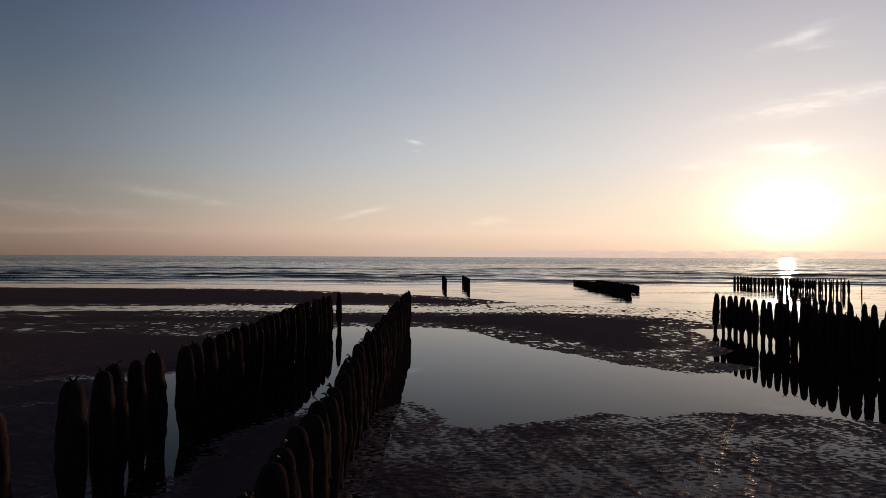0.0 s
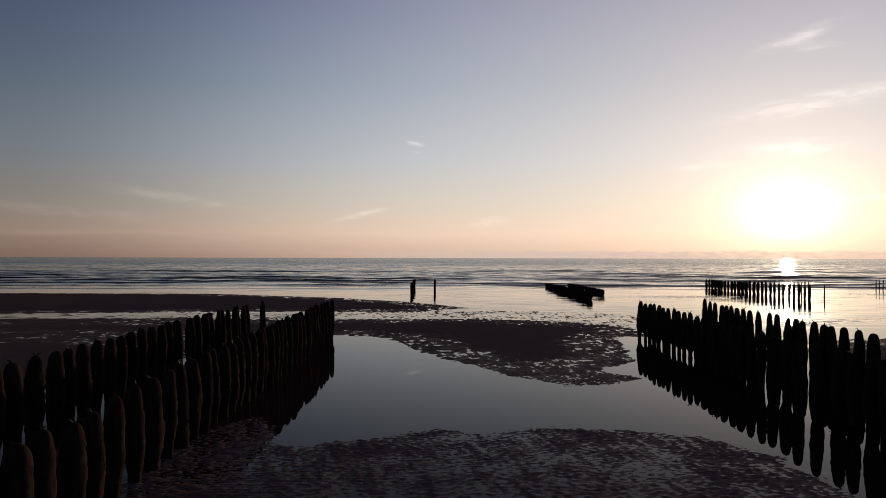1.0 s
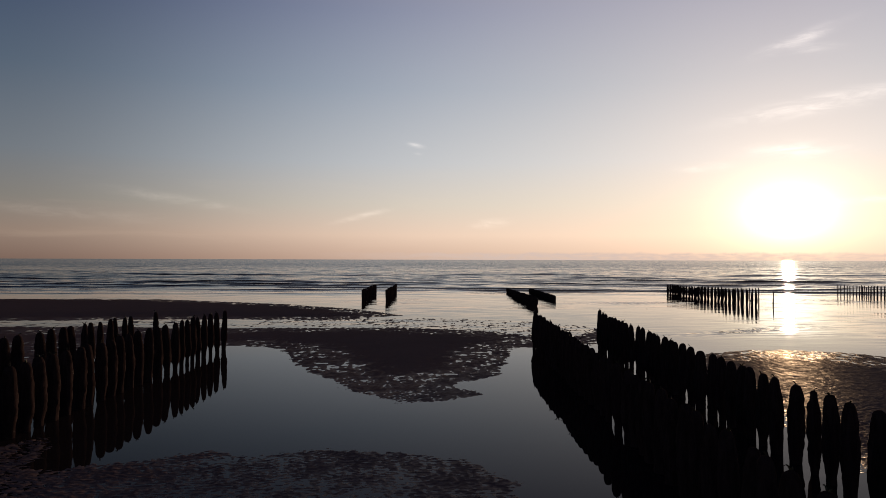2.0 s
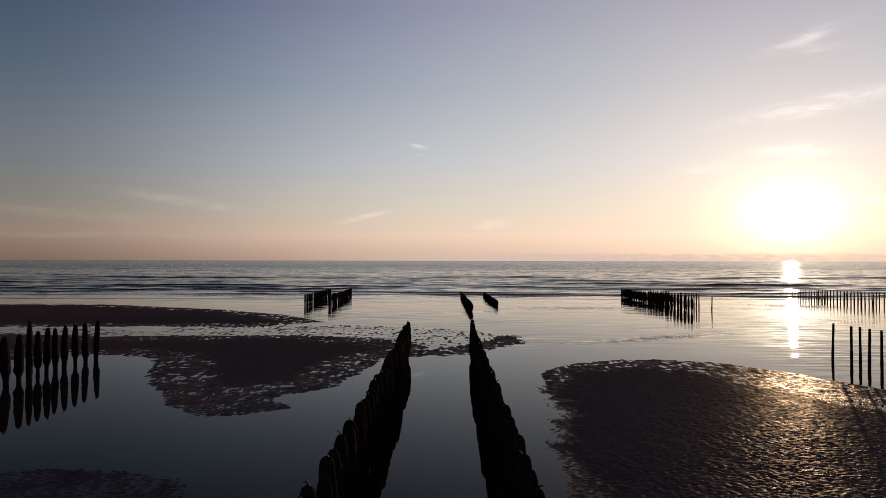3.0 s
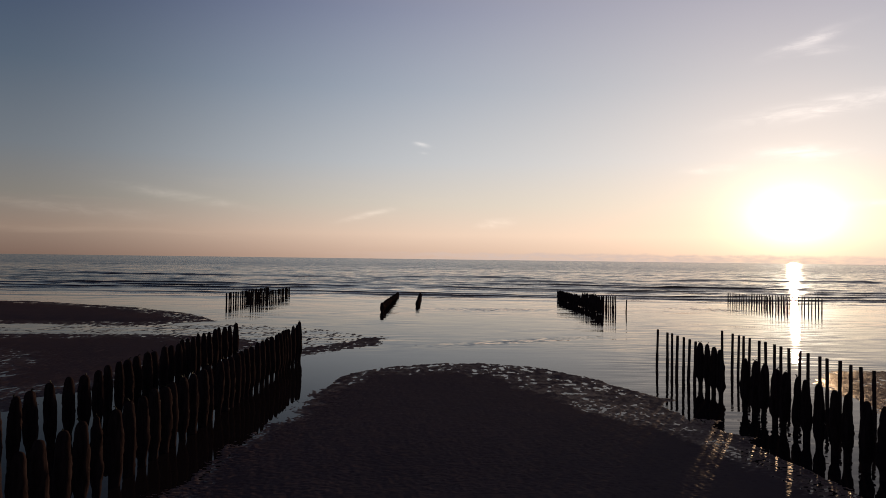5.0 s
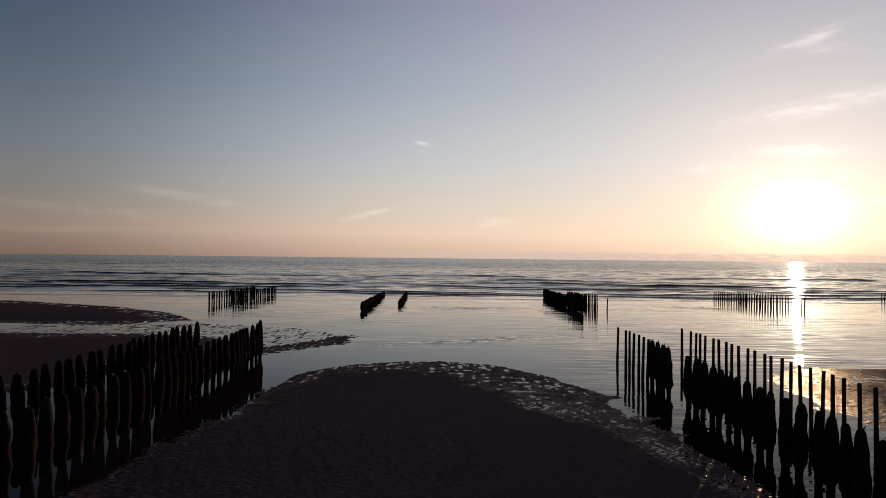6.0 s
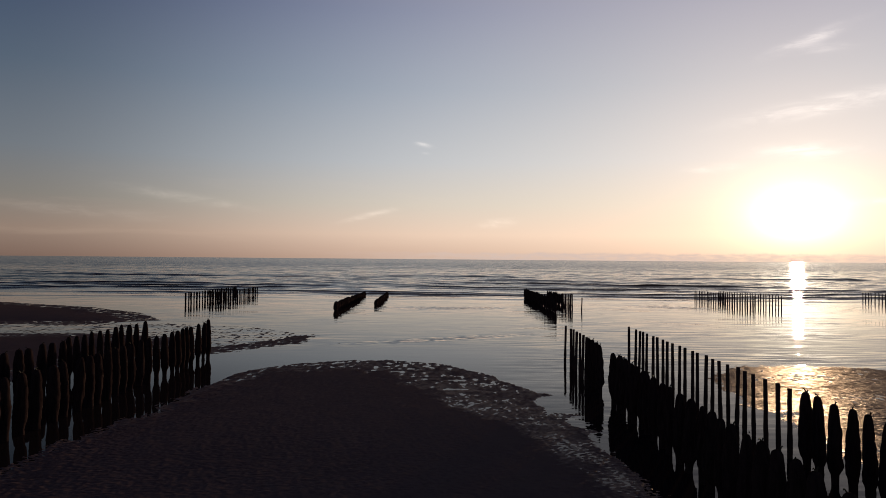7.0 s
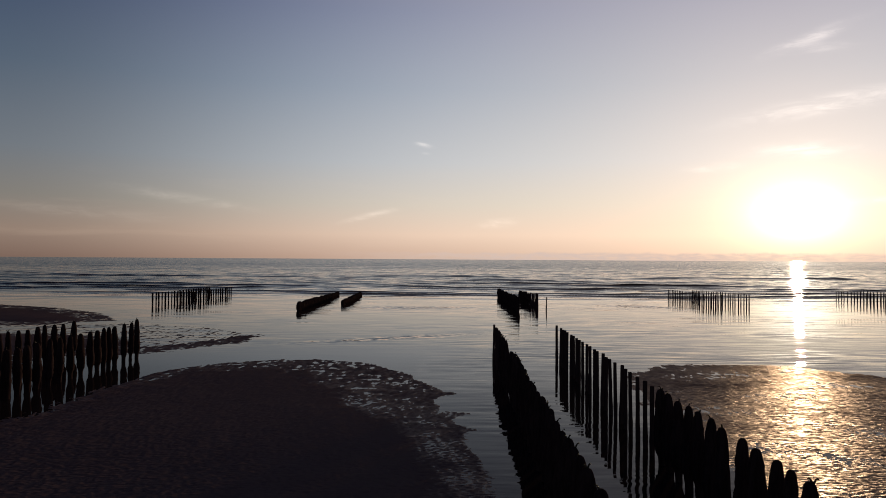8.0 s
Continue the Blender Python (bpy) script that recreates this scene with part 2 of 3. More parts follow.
def weedy_wood():
    m, k, p = material("weed_grown_wood")
    tex = k.add("ShaderNodeTexCoord").outputs["Object"]
    rnd = k.add("ShaderNodeObjectInfo").outputs["Random"]
    at = k.vmath("ADD", tex, k.xyz(k.math("MULTIPLY", rnd, 37.0), 0.0, k.math("MULTIPLY", rnd, 11.0)))
    lumps = k.noise(at, 26.0, 5.0, 0.6)
    runs = k.noise(k.vmath("MULTIPLY", at, (9.0, 9.0, 1.1)), 1.6, 4.0, 0.6, 0.4)
    c = k.mix(k.range(runs, 0.35, 0.68), (0.0145, 0.0094, 0.0096, 1), (0.027, 0.0174, 0.0172, 1))
    c = k.mix(k.range(lumps, 0.55, 0.8), c, (0.02, 0.013, 0.013, 1))
    # only scattered wet fronds and shells glint
    glint = k.range(k.noise(at, 34.0, 2.0), 0.7, 0.8)
    k.link(k.math("MULTIPLY", glint, 0.3), p.inputs["Specular IOR Level"])
    k.link(c, p.inputs["Base Color"])
    k.link(k.range(lumps, 0.3, 0.7, 0.55, 0.95), p.inputs["Roughness"])
    a = bump(k, p, runs, 0.4, 0.03)
    bump(k, p, lumps, 0.6, 0.012, a)
    return m


def bare_wood():
    m, k, p = material("bare_driftwood")
    tex = k.add("ShaderNodeTexCoord").outputs["Object"]
    grain = k.noise(k.vmath("MULTIPLY", tex, (30.0, 30.0, 1.5)), 1.5, 4.0, 0.6, 0.3)
    c = k.mix(grain, (0.02, 0.0127, 0.0125, 1), (0.042, 0.027, 0.026, 1))
    k.link(c, p.inputs["Base Color"])
    p.inputs["Roughness"].default_value = 0.7
    p.inputs["Specular IOR Level"].default_value = 0.0
    bump(k, p, grain, 0.6, 0.01)
    return m


def weed():
    m, k, p = material("bladder_weed")
    tex = k.add("ShaderNodeTexCoord").outputs["Object"]
    k.link(k.mix(k.noise(tex, 30.0), (0.012, 0.011, 0.006, 1), (0.035, 0.027, 0.013, 1)), p.inputs["Base Color"])
    p.inputs["Roughness"].default_value = 0.75
    p.inputs["Specular IOR Level"].default_value = 0.15
    return m


SAND, SEA, WOOD, BARE, WEED = wet_sand(), sea_water(), weedy_wood(), bare_wood(), weed()


# ---------------------------------------------------------------- helpers for forms
def value_noise(x, y, seed):
    """Smooth gradient noise in the plane, about -0.7 to 0.7."""
    gen = np.random.RandomState(seed)
    table = gen.permutation(512)
    angle = gen.rand(512) * 2 * np.pi
    gx, gy = np.cos(angle), np.sin(angle)
    xi, yi = np.floor(x).astype(int), np.floor(y).astype(int)
    xf, yf = x - xi, y - yi

    def corner(ox, oy):
        i = table[(table[(xi + ox) % 512] + yi + oy) % 512]
        return gx[i] * (xf - ox) + gy[i] * (yf - oy)

    u, v = (q * q * q * (q * (q * 6 - 15) + 10) for q in (xf, yf))
    low = corner(0, 0) * (1 - u) + corner(1, 0) * u
    high = corner(0, 1) * (1 - u) + corner(1, 1) * u
    return low * (1 - v) + high * v


def inside(x, y, points):
    """Signed distance to a polygon's edge, positive inside."""
    best = np.full(x.shape, 1e9)
    odd = np.zeros(x.shape, bool)
    for (ax, ay), (bx, by) in zip(points, points[1:] + points[:1]):
        ex, ey = bx - ax, by - ay
        s = np.clip(((x - ax) * ex + (y - ay) * ey) / (ex * ex + ey * ey), 0, 1)
        best = np.minimum(best, np.hypot(x - ax - s * ex, y - ay - s * ey))
        if ay != by:
            odd ^= ((ay > y) != (by > y)) & (x < ax + (y - ay) * ex / ey)
    return np.where(odd, best, -best)


def sheet(name, xs, ys, height, mat):
    """A terrain sheet over a grid of lines."""
    gx, gy = np.meshgrid(xs, ys)
    gz = height(gx, gy)
    nx, ny = len(xs), len(ys)
    me = bpy.data.meshes.new(name)
    me.vertices.add(nx * ny)
    me.vertices.foreach_set("co", np.stack([gx, gy, gz], -1).astype(np.float32).ravel())
    a = (np.arange(ny - 1)[:, None] * nx + np.arange(nx - 1)[None]).ravel()
    quads = np.stack([a, a + 1, a + 1 + nx, a + nx], -1).astype(np.int32)
    me.loops.add(quads.size)
    me.loops.foreach_set("vertex_index", quads.ravel())
    me.polygons.add(len(quads))
    me.polygons.foreach_set("loop_start", np.arange(0, quads.size, 4, dtype=np.int32))
    me.polygons.foreach_set("use_smooth", np.ones(len(quads), bool))
    me.update(calc_edges=True)
    me.materials.append(mat)
    return new(name, me)


def steps(start, stop, first, growth):
    out, at, step = [start], start, first
    while at < stop:
        at += step
        step *= 1 + growth
        out.append(min(at, stop))
    return np.array(out)


# ---------------------------------------------------------------- sand flats
# banks of sand: outline, height, rise per metre, width of the low wet rim (none: a gentle shore)
BANKS = [
    # between the first and second groyne, seaward of the pool
    ([(-30, 28.6), (-4, 28.8), (-1.2, 28.8), (1.0, 27.9), (2.4, 23.6), (3.4, 21.9), (4.9, 19.3), (6.3, 17.6), (7.4, 17.8), (8.5, 18.7), (7.7, 20.0),
      (9.2, 21.8), (9.9, 26.3), (10.2, 28.3), (11.4, 29.1), (12.0, 32.0), (9.5, 35.0), (5.0, 36.8), (-4, 36), (-30, 33)], 0.035, 0.013, 1.8),
    # landward of the pool
    ([(-1.6, 12.5), (-0.9, 14.2), (-0.2, 13.4), (0.1, 12.1), (0.6, 11.8), (2.0, 12.6), (3.0, 13.1), (4.0, 12.8), (5.0, 13.3), (6.5, 13.2), (7.9, 12.6), (8.6, 11.4), (8.9, 8.0), (9.0, -30), (-1.6, -30)], -0.0015, 0.003, 1.0),
    ([(-1.3, 10.4), (0.2, 10.0), (0.8, 8.5), (1.2, -30), (-1.4, -30)], 0.03, 0.02, 0),
    # between the second and third groyne
    ([(14.8, -30), (15.0, 14.0), (15.9, 17.7), (15.9, 22.0), (16.3, 25.0), (17.7, 26.8), (19.5, 27.8), (21.2, 28.0), (23.5, 27.2), (25.2, 24.6), (26.5, 21.5), (27.0, 21.1), (26.3, 20.5),
      (26.5, 18.9), (27.4, 18.4), (26.7, 17.9), (26.8, 17.2), (27.5, 16.7), (27.1, 16.2), (27.2, 15.5), (27.5, 12.5), (27.6, -30)], 0.045, 0.014, 2.8),
    ([(15.0, -30), (15.1, 14.0), (15.8, 18.0), (16.0, 22.0), (17.0, 25.0), (20.4, 26.0), (21.8, 24.2), (23.6, 20.7), (25.4, 17.7), (26.5, 15.3), (27.2, 12.0), (27.4, -30)], 0.045, 0.025, 0),
    # beyond the third groyne
    ([(32.6, -30), (32.6, 20.0), (33.2, 24.5), (34.8, 26.9), (37.1, 27.7), (40.2, 27.1), (42.4, 24.8), (43.6, 20.0), (44.2, -30)], 0.0035, 0.016, 0),
    # landward of the first groyne
    ([(-80, 26.5), (-12, 26.3), (-5.4, 24.5), (-5.5, 18.6), (-7.0, 17.3), (-10, 16.0), (-16, 14.6), (-80, 13.0)], 0.03, 0.02, 0),
    # far bar
    ([(-120, 64), (-30, 61.5), (-17, 61.0), (-5.0, 55.0), (1.0, 50.0), (4.8, 44.5), (1.0, 41.2), (-10, 41.0), (-25, 39.0), (-120, 36)], 0.12, 0.04, 2.0),
    # a low spit far out
    ([(51.5, 66.0), (56.0, 67.6), (62.0, 67.2), (67.0, 65.6), (62.0, 65.2), (56.0, 65.4)], 0.03, 0.06, 0),
    # between the rows of the first groyne
    ([(-3.7, -30), (-1.65, -30), (-1.7, 11.5), (-2.4, 13.5), (-3.5, 11.5)], 0.02, 0.03, 0),
]
# thin films of water over ripples: outline, level
FILMS = [
    ([(-80, 26.0), (-5.5, 25.5), (-4.5, 29), (-3.0, 35.0), (-10, 36.5), (-25, 35.5), (-80, 33.0)], 0.006),
    ([(-80, 33.0), (-25, 35.5), (-10, 36.5), (-3.0, 35.0), (-2.0, 37.0), (-10, 41.5), (-25, 39.5), (-80, 36.5)], -0.003),
    ([(10.8, 29.0), (13.6, 30.2), (16.2, 34.0), (16.2, 36.5), (13.0, 39.8), (9.0, 41.8), (4.5, 43.0), (-3, 41.5), (-3, 34), (8, 34)], -0.0025),
    ([(10.6, 28.8), (13.6, 29.9), (16.3, 33.8), (16.3, 36.6), (15.4, 36.2), (15.2, 34.2), (13.0, 31.4), (10.6, 30.2)], 0.006),
    ([(16.5, 32.0), (20.0, 33.0), (26.0, 35.5), (28.5, 38.0), (24.0, 37.5), (19.0, 35.0)], -0.011),
    ([(19.0, 50.0), (25.0, 49.0), (32.0, 52.0), (34.0, 56.0), (27.0, 54.5), (20.0, 53.5)], -0.011),
    ([(-80, 14.0), (-7.5, 16.0), (-5.8, 12.0), (-4.9, 9.0), (-4.9, -30), (-80, -30)], 0.010),
]


def sand_height(x, y):
    h = np.full(x.shape, -0.05)
    wob = 0.5 * value_noise(x * 0.55, y * 0.55, 3) + 0.35 * value_noise(x * 1.7, y * 1.7, 4)
    for outline, core, rise, rim in BANKS:
        d = inside(x, y, outline)
        if rim:
            step = np.clip((d + 0.35 * wob) * 0.06, -0.05, 0.0050) + np.minimum(np.maximum((d - rim + 1.6 * wob) * rise, 0), core)
        else:
            step = np.clip((d + 0.7 * wob) * rise, -0.05, core)
        h = np.maximum(h, step)
    for outline, level in FILMS:
        h = np.maximum(h, np.clip(inside(x, y, outline) * 0.02, -0.049, 0) + level)
    # ripple marks: slanting trains of crests, broken into short flecks
    bend = 0.25 * value_noise(x * 0.6, y * 0.6, 9)
    train = value_noise((x + 0.27 * y + bend) * 3.1, y * 0.9, 5)
    fleck = value_noise((x + 0.3 * y) * 7.6, (y - 0.12 * x + bend) * 12.5, 6)
    fine = value_noise((x + 0.2 * y) * 13.0, y * 15.0, 10)
    broad = value_noise(x * 0.9, (y - 0.15 * x) * 1.7, 8)
    ripple = 0.006 * train + 0.012 * fleck + 0.009 * fine + 0.005 * broad
    # farther out the marks are longer and run along the shore
    streaks = 0.0085 * value_noise(x * 1.5 + 0.3 * y, (y - 0.1 * x + bend) * 2.3, 12) + 0.011 * value_noise(x * 4.6, (y - 0.06 * x) * 3.2, 13) + 0.006 * fine
    ripple = ripple + (streaks - ripple) * np.clip((y - 15) / 9, 0, 1)
    # finer ripples under a film of water beyond the third groyne
    ripple = np.where(x > 32, 0.42 * ripple, ripple)
    swell = 0.010 * value_noise(x * 0.35, y * 0.5, 7)
    fade = np.clip((95 - np.hypot(x - 14, y - 20)) / 40, 0, 1)
    far = np.clip((y - 62) * 0.03, 0, 2.0)
    behind = np.clip((-12 - y) * 0.02, 0, 6.0)
    return h + (ripple * 1.3 + 0.6 * swell) * fade - far + behind


sand_x = np.concatenate([-steps(14, 420, 0.3, 0.025)[::-1][:-1], np.arange(-14, -5, 0.08), np.arange(-5, 46, 0.031), steps(46, 470, 0.3, 0.025)])
sand_y = np.concatenate([-steps(-7.5, 300, 0.4, 0.06)[::-1][:-1], np.arange(7.5, 14.0, 0.032), steps(14.0, 90.0, 0.032, 0.0112)])
ground = sheet("ground", sand_x, sand_y, sand_height, SAND)
tagged(ground, "dark wet rippled sand flats at low tide", "sand", kind="structure")


# ---------------------------------------------------------------- sea
def sea_height(x, y):
    grow = np.clip((y - 64) / 30, 0, 1)
    fade = np.clip((1400 - y) / 1200, 0, 1)
    bend = y + 3.0 * value_noise(x / 60, y / 90, 11)
    # short-crested chop in three sizes
    h = np.zeros(x.shape)
    for long, deep, high, seed in ((3.0, 2.2, 0.10, 21), (8.0, 4.4, 0.17, 22), (20.0, 9.0, 0.24, 23), (44.0, 17.0, 0.24, 25), (75.0, 34.0, 0.4, 24)):
        n = value_noise(x / long, bend / deep, seed)
        # the larger waves have peaked crests
        h += high * (np.clip(n, -0.25, 0.7) if long < 4 else 0.45 - 1.5 * np.abs(n))
    h *= grow * fade
    # long low lines running up the flats, and steeper breakers behind them
    for at, high, front, back, seed in ((70.5, 0.06, 0.3, 0.9, 51), (77.8, 0.12, 0.26, 0.8, 52), (83.0, 0.13, 0.28, 0.9, 53), (88.5, 0.14, 0.32, 1.0, 54),
                                        (94.5, 0.18, 0.4, 1.4, 55), (100.5, 0.34, 0.7, 2.2, 42), (107.0, 0.28, 0.8, 2.4, 43), (122.0, 0.36, 1.0, 3.0, 44), (148.0, 0.38, 1.3, 4.0, 45)):
        d = y - at - 2.6 * value_noise(x / 80, x * 0 + 0.5, seed) - 0.4 * value_noise(x / 11, x * 0 + 0.5, seed + 20)
        edge = 0.95 if 75 < at < 96 else 0.45
        part = np.clip(edge + 1.6 * value_noise(x / 26, y / 60, seed + 5), 0, 1)
        h += high * part * np.exp(-np.abs(d / np.where(d < 0, front, back)) ** 1.5)
    return h


sea_x = np.concatenate([-steps(200, 4600, 2, 0.09)[::-1][:-1], np.arange(-200, 232, 0.65), steps(232, 4700, 2, 0.09)])
sea_y = np.concatenate([-steps(40, 300, 30, 0.2)[::-1][:-1], [-40.0, 0.0, 30.0], np.arange(60, 66, 0.5), np.arange(66, 112, 0.14), steps(112, 4850, 0.3, 0.012)])
sea = sheet("sea_water", sea_x, sea_y, sea_height, SEA)
tagged(sea, "calm grey sea and tidal pools mirroring the evening sky", "water", kind="structure")


# ---------------------------------------------------------------- posts
def lathe(name, profile, sides, lump, seed, mat):
    """An uneven round post from rings of height and radius."""
    gen = random.Random(seed)
    bm = bmesh.new()
    rings, lean = [], (gen.uniform(-0.02, 0.02), gen.uniform(-0.02, 0.02))
    fine = []
    for (z, r), (z2, r2) in zip(profile, profile[1:]):
        cut = max(1, round((z2 - z) / 0.07)) if z >= 0 else 1
        fine += [(z + (z2 - z) * i / cut, r + (r2 - r) * i / cut) for i in range(cut)]
    for z, r in fine + [profile[-1]]:
        ring = []
        for i in range(sides):
            a = 2 * math.pi * i / sides
            q = noise.noise(Vector((math.cos(a) * 2.1, math.sin(a) * 2.1, z * 3.0 + seed * 7.3)))
            f = noise.noise(Vector((math.cos(a) * 4.3, math.sin(a) * 4.3, z * 9.0 + seed * 3.1)))
            g = noise.noise(Vector((math.cos(a) * 7.0, math.sin(a) * 7.0, z * 17.0 + seed * 5.7)))
            rr = r * (1 + lump * (q + 0.6 * f + 0.45 * g))
            ring.append(bm.verts.new((math.cos(a) * rr + lean[0] * z, math.sin(a) * rr + lean[1] * z, z)))
        rings.append(ring)
    for low, high in zip(rings, rings[1:]):
        for i in range(sides):
            bm.faces.new((low[i], low[(i + 1) % sides], high[(i + 1) % sides], high[i]))
    bm.faces.new(rings[-1])
    for f in bm.faces:
        f.smooth = True
    me = bpy.data.meshes.new(name)
    bm.to_mesh(me)
    bm.free()
    me.materials.append(mat)
    return me


def fat_post(seed, high=1.53):
    """A pile thick with weed and mussels, worn to a thin waist near the sand."""
    gen = random.Random(seed)
    w = gen.uniform(0.84, 1.04)
    waist = gen.uniform(0.12, 0.28)
    neck = gen.uniform(0.055, 0.078)
    shape = [(-0.7, 0.075), (-0.05, 0.072), (waist * 0.55, neck), (waist, neck + 0.006), (waist + 0.05, 0.1 * w), (waist + 0.12, 0.126 * w), (waist + 0.24, 0.137 * w),
             (0.38 * high, 0.139 * w), (0.48 * high, 0.136 * w), (0.58 * high, 0.129 * w), (0.68 * high, 0.119 * w), (0.77 * high, 0.108 * w), (0.85 * high, 0.096 * w),
             (0.91 * high, 0.085 * w), (0.955 * high, 0.073 * w), (0.985 * high, 0.056 * w), (high, 0.028)]
    return lathe("post", shape, 14, 0.21, seed, WOOD)


def stout_post(seed, high=1.53):
    """A pile that stays thick down to the sand."""
    gen = random.Random(seed)
    w = gen.uniform(1.1, 1.3)
    foot = gen.uniform(0.075, 0.13)
    shape = [(-0.7, foot), (0.0, foot), (0.12, foot), (0.26, 0.5 * foot + 0.055 * w), (0.4, 0.112 * w), (0.55, 0.12 * w), (0.68, 0.121 * w), (0.82, 0.12 * w), (0.95, 0.117 * w),
             (1.07, 0.113 * w), (0.78 * high, 0.105 * w), (0.85 * high, 0.096 * w), (0.91 * high, 0.086 * w), (0.955 * high, 0.073 * w), (0.985 * high, 0.055 * w), (high, 0.03)]
    return lathe("post", shape, 14, 0.17, seed, WOOD)


def ragged_post(seed, high=1.53):
    """A slim pile in a ragged coat of weed, with a narrow broken head."""
    gen = random.Random(seed)
    w = gen.uniform(1.05, 1.4)
    head = gen.uniform(0.8, 0.9)
    shape = [(-0.7, 0.06), (0.0, 0.06), (0.2, 0.07 * w), (0.45, 0.09 * w), (0.7, 0.094 * w), (1.0, 0.088 * w), (head * high, 0.076 * w), ((head + 0.05) * high, 0.052 * w),
             (0.975 * high, 0.04 * w), (high, 0.022)]
    return lathe("post", shape, 12, 0.34, seed, WOOD)


def thin_post(seed, high=1.5):
    shape = [(-0.7, 0.055), (0.0, 0.054), (0.3, 0.058), (0.6, 0.05), (1.0, 0.049), (high - 0.01, 0.047), (high, 0.043)]
    return lathe("post", shape, 9, 0.1, seed, BARE)


def far_pile(seed, high=1.0):
    """A straight pile worn flat on top."""
    gen = random.Random(seed)
    w = gen.uniform(0.8, 1.25)
    shape = [(-0.7, 0.066 * w), (0.0, 0.064 * w), (0.15, 0.058 * w), (0.35, 0.07 * w), (0.65, 0.074 * w), (0.9, 0.07 * w), (high - 0.02, 0.066 * w), (high, 0.05 * w)]
    return lathe("post", shape, 9, 0.18, seed, WOOD)


def tuft(seed):
    """A few strands of weed that stick out of a post's top."""
    gen = random.Random(seed)
    bm = bmesh.new()
    for _ in range(gen.choice((1, 2, 2))):
        a, reach = gen.uniform(0, 6.28), gen.uniform(0.03, 0.09)
        rise = gen.uniform(0.06, 0.12)
        rings = []
        for i in range(5):
            s = i / 4
            c = Vector((math.cos(a) * reach * s, math.sin(a) * reach * s, rise * math.sin(s * 2.1)))
            r = 0.017 * (1 - 0.6 * s)
            rings.append([bm.verts.new(c + Vector((r * math.cos(q), r * math.sin(q) * 0.7, r * math.sin(q)))) for q in (0, 1.57, 3.14, 4.71)])
        for low, high in zip(rings, rings[1:]):
            for i in range(4):
                bm.faces.new((low[i], low[(i + 1) % 4], high[(i + 1) % 4], high[i]))
        bm.faces.new(rings[-1])
    me = bpy.data.meshes.new("weed_tuft")
    bm.to_mesh(me)
    bm.free()
    me.materials.append(WEED)
    return me


FAT = [fat_post(100 + i) for i in range(9)]
STOUT = [stout_post(200 + i) for i in range(8)]
RAGGED = [ragged_post(250 + i) for i in range(8)]
THIN = [thin_post(300 + i) for i in range(5)]
PILES = [far_pile(350 + i) for i in range(7)]
TUFTS = [tuft(400 + i) for i in range(7)]
KIND = {"fat": FAT, "stout": STOUT, "broad": STOUT, "ragged": RAGGED, "pile": PILES, "thin": THIN}


def set_post(parent, x, y, kind, high, gen):
    """One post of a groyne; high is its top above the water."""
    ob = new("pole" if kind == "thin" else "post", gen.choice(KIND[kind]))
    ob.parent = parent
    base = {"thin": 1.5, "pile": 1.0}.get(kind, 1.53)
    wide = gen.uniform(0.93, 1.07)
    wide *= 1.12 if kind == "broad" else 1.0
    lean = 0.012 if kind == "thin" else 0.02
    ob.matrix_local = pose(x, y, 0, math.degrees(gen.uniform(-lean, lean)), math.degrees(gen.uniform(-lean, lean)), gen.uniform(0, 360)) @ Matrix.Diagonal((wide, wide, high / base, 1))
    if kind not in ("thin", "pile") and gen.random() < 0.8:
        t = new("weed_tuft", gen.choice(TUFTS))
        t.parent = ob
        t.matrix_local = pose(0, 0, base - 0.035, 0, 0, gen.uniform(0, 360))


def groyne(label, rows, seed):
    """A groyne of post rows. A row: (y of a run's first post, of its last, x at each, kind, top, unevenness, top at the last post if it differs)."""
    gen = random.Random(seed)
    root = tagged(new("groyne"), label, "groyne", "groynes across the beach")
    for y0, y1, x0, x1, kind, high, rough, *low in rows:
        end = low[0] if low else high
        gap = 0.8 if kind == "ragged" else 0.72 if kind == "pile" else 0.55
        n = max(1, round((y0 - y1) / gap)) if y0 != y1 else 0
        for i in range(n + 1):
            s = i / n if n else 0
            y = y0 + (y1 - y0) * s + (gen.uniform(-0.06, 0.06) if n else 0)
            set_post(root, x0 + (x1 - x0) * s + gen.uniform(-0.03, 0.03), y, kind, (high + (end - high) * s) * (1 + gen.uniform(-rough, rough)), gen)
    return root


def known_posts(root, x, places, kind, high, rough, seed, end=None):
    """Posts of a row whose gaps are uneven, at their own places along it."""
    gen = random.Random(seed)
    end = high if end is None else end
    for i, y in enumerate(places):
        s = i / max(1, len(places) - 1)
        set_post(root, x + gen.uniform(-0.02, 0.02), y, kind, (high + (end - high) * s) * (1 + gen.uniform(-rough, rough)), gen)


NEAR = "double row of dark weed-grown wooden posts standing in a pool"
first = groyne(NEAR, [
    (17.7, 11.25, -4.18, -4.18, "broad", 1.5, 0.03),
    (6.45, -3.0, -4.18, -4.18, "broad", 1.5, 0.04),
    (19.4, 11.9, -1.39, -1.39, "broad", 1.53, 0.03, 1.45),
    (5.05, -3.0, -1.39, -1.39, "broad", 1.28, 0.04),
], 1)
known_posts(first, -4.18, [27.77, 25.6, 25.04, 24.43, 23.92, 23.29, 22.74, 22.23], "fat", 1.5, 0.02, 11, 1.53)
known_posts(first, -4.18, [21.52, 21.09, 20.47, 19.89, 18.78, 18.26], "broad", 1.53, 0.02, 12)
known_posts(first, -4.18, [10.16, 9.54, 8.97, 8.53, 7.83], "broad", 1.53, 0.02, 13)
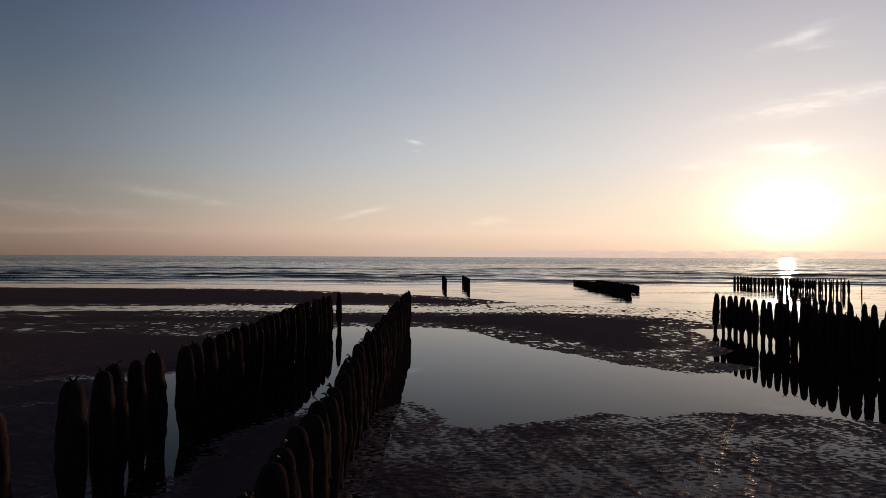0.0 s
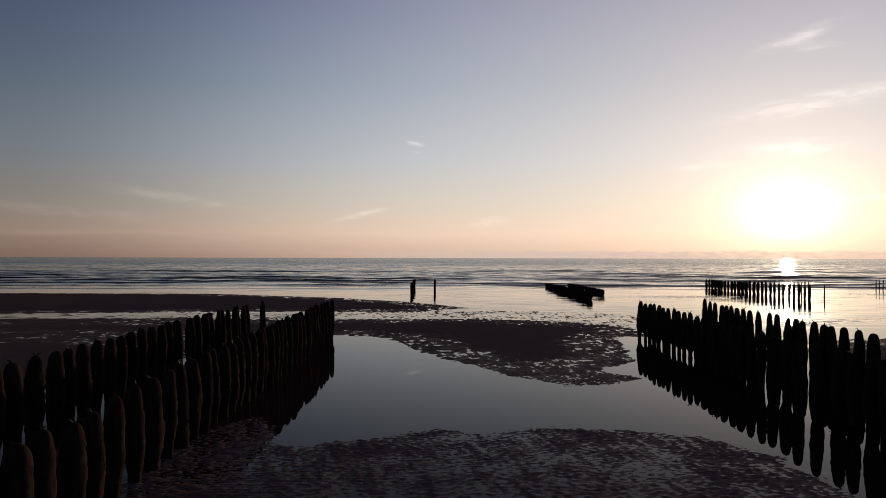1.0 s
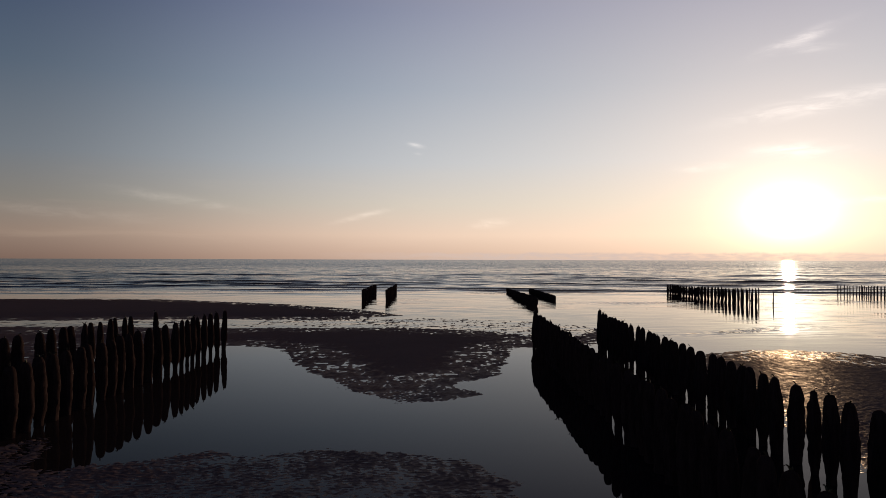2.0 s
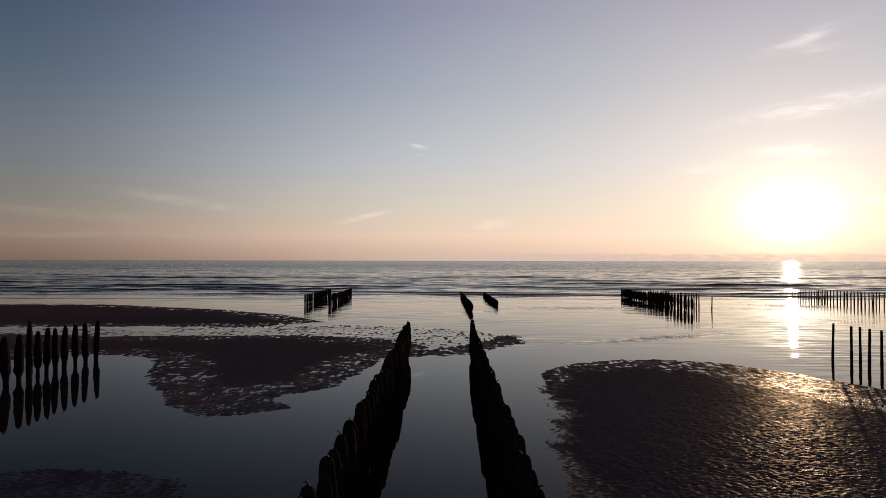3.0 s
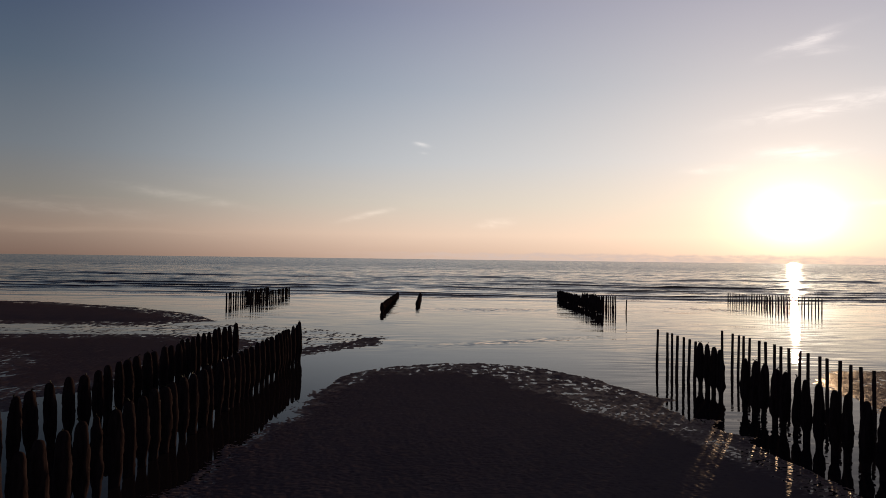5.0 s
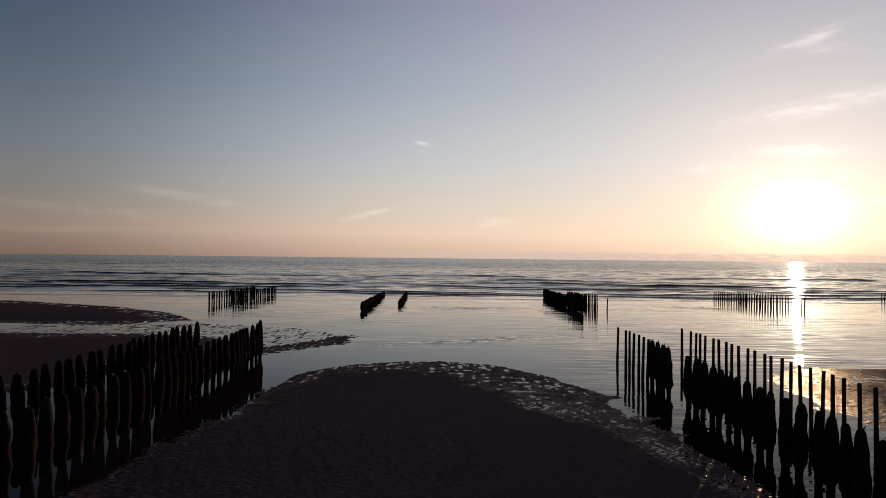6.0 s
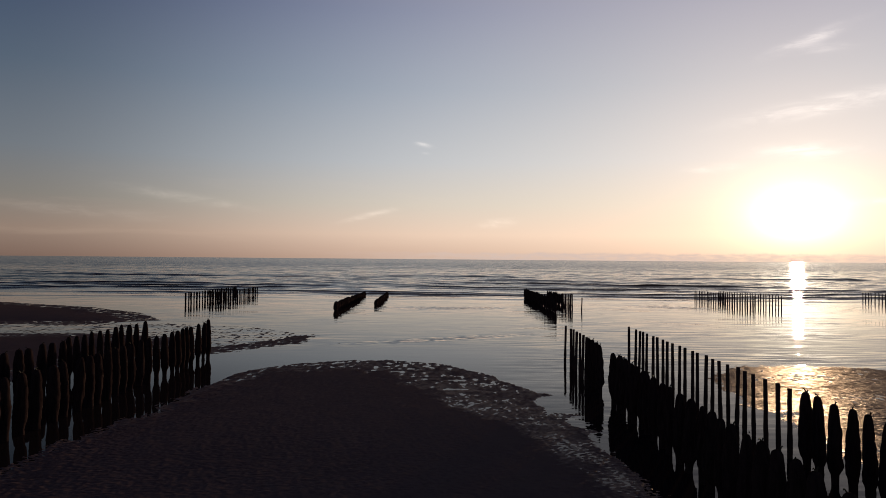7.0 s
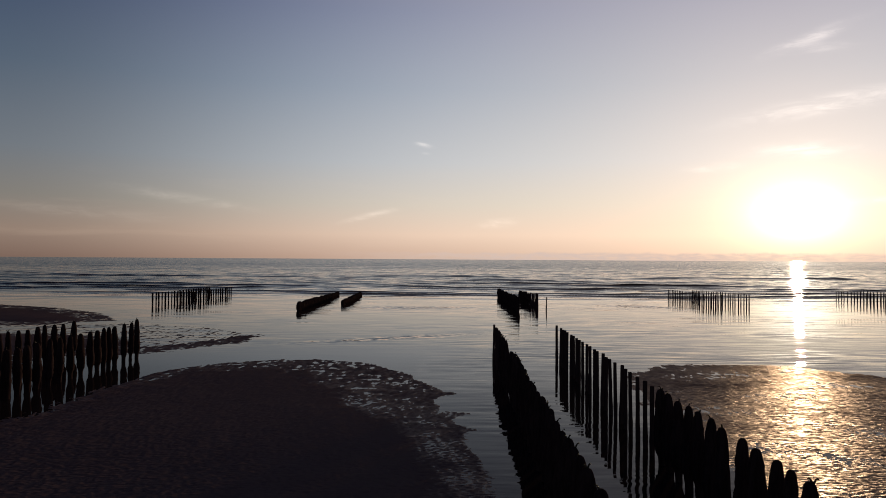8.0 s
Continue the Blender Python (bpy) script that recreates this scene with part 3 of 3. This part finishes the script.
known_posts(first, -1.39, [27.64, 26.79, 26.1, 25.33, 24.78, 24.23, 23.66, 23.21, 22.61], "fat", 1.55, 0.02, 14, 1.58)
known_posts(first, -1.39, [21.96, 21.3, 20.55, 19.95], "broad", 1.56, 0.02, 15)
known_posts(first, -1.39, [11.3, 10.7, 10.1, 9.4], "broad", 1.43, 0.015, 16, 1.39)
known_posts(first, -1.39, [8.9, 8.4], "broad", 1.27, 0.02, 17)
known_posts(first, -1.39, [7.8, 7.3, 6.7, 6.1, 5.63], "broad", 1.33, 0.015, 18, 1.29)
second = groyne(NEAR, [
    (21.9, 17.5, 11.2, 11.2, "stout", 1.45, 0.03, 1.4),
    (9.2, -3.0, 11.2, 11.2, "stout", 1.4, 0.03),
    (9.65, -3.0, 13.78, 13.78, "stout", 1.44, 0.03),
], 2)
known_posts(second, 11.15, [28.05, 27.3, 26.7, 26.1, 25.6, 25.0, 24.5, 23.9, 23.4, 22.9, 22.4], "fat", 1.5, 0.025, 21)
known_posts(second, 11.2, [16.92, 16.29, 15.67, 14.92, 14.18, 13.61, 13.06, 12.56, 11.97, 11.37, 10.79, 10.31, 9.77], "stout", 1.4, 0.025, 22)
known_posts(second, 13.78, [28.03], "fat", 1.61, 0, 23)
known_posts(second, 13.78, [27.5, 26.97, 26.23, 25.8, 25.39, 24.9, 24.44, 23.83, 23.17, 22.48, 21.9, 21.28], "fat", 1.5, 0.02, 24, 1.46)
known_posts(second, 13.78, [20.8, 20.32, 19.79, 19.21, 18.83, 18.28, 17.61, 17.07, 16.33, 15.76, 15.2, 14.72, 14.27, 13.73, 13.17, 12.53], "stout", 1.43, 0.015, 25)
known_posts(second, 13.78, [11.89], "ragged", 1.43, 0, 26)
known_posts(second, 13.78, [11.38, 10.83, 10.2], "stout", 1.45, 0.015, 27)
third = groyne("double row of posts, part thin bare poles, part weed-grown stumps", [
    (10.4, -3.0, 28.58, 28.58, "stout", 1.46, 0.03),
    (7.2, -3.0, 31.12, 31.12, "stout", 1.52, 0.03),
], 3)
known_posts(third, 28.58, [28.18, 26.92, 26.33, 25.77, 25.05, 24.48, 23.89], "thin", 1.49, 0.012, 31)
known_posts(third, 28.58, [23.31, 22.7, 22.17, 21.56], "fat", 1.53, 0.012, 32)
known_posts(third, 28.58, [19.83, 19.26, 18.7, 18.07, 17.54, 16.97, 16.46, 15.88, 15.27, 14.77, 14.12, 13.52, 12.85, 12.42, 11.92, 11.49, 10.96], "fat", 1.49, 0.015, 33, 1.44)
known_posts(third, 31.12, [27.88, 26.9, 26.3, 25.9, 25.36, 24.6, 24.06, 23.42, 22.95, 22.42, 21.77, 21.26, 20.56, 20.17, 19.55, 18.98, 18.45, 17.92, 17.42, 16.91, 16.42, 15.77, 15.18, 14.66], "thin", 1.48, 0.01, 34)
known_posts(third, 31.12, [13.96, 13.48, 12.93, 12.32, 11.83, 11.41, 10.77, 10.1, 9.56, 9.07, 8.66, 8.17, 7.71], "fat", 1.53, 0.015, 35)
groyne("far double row of slim wooden posts in shallow water", [
    (75.5, 60.2, 0.0, 0.3, "pile", 0.88, 0.05, 0.98),
    (76.0, 60.6, 2.2, 2.36, "pile", 0.88, 0.06, 0.96),
    (69.8, 66.8, 0.12, 0.22, "pile", 0.8, 0.08, 0.82),
], 4)
groyne("far double row of low dark stumps in shallow water", [
    (74.8, 53.8, 14.39, 14.68, "stout", 0.5, 0.1, 0.68),
    (74.5, 54.1, 14.39, 14.68, "stout", 0.48, 0.1, 0.66),
    (75.0, 60.3, 16.9, 17.2, "stout", 0.5, 0.1),
    (74.7, 60.6, 16.9, 17.2, "stout", 0.48, 0.1),
], 5)
groyne("far double row of thick weed-grown posts in shallow water", [
    (75.0, 54.2, 31.95, 32.15, "ragged", 0.96, 0.06, 1.2),
    (74.7, 62.0, 31.95, 32.0, "ragged", 0.94, 0.06, 1.05),
    (71.0, 63.0, 33.9, 34.05, "ragged", 0.98, 0.07, 1.1),
    (62.5, 58.2, 34.05, 34.2, "thin", 1.12, 0.04, 1.24),
    (56.7, 56.7, 34.71, 34.71, "thin", 1.04, 0),
], 6)
FAR = "far double row of slim bare poles in shallow water"
groyne(FAR, [(75.0, 61.5, 50.6, 51.0, "thin", 0.92, 0.04, 1.1), (75.0, 62.0, 53.2, 53.75, "thin", 0.92, 0.04, 1.12)], 7)
groyne(FAR, [(75.0, 61.5, 68.8, 69.2, "thin", 0.92, 0.04, 1.1), (75.0, 62.0, 71.5, 72.0, "thin", 0.92, 0.04, 1.12)], 8)
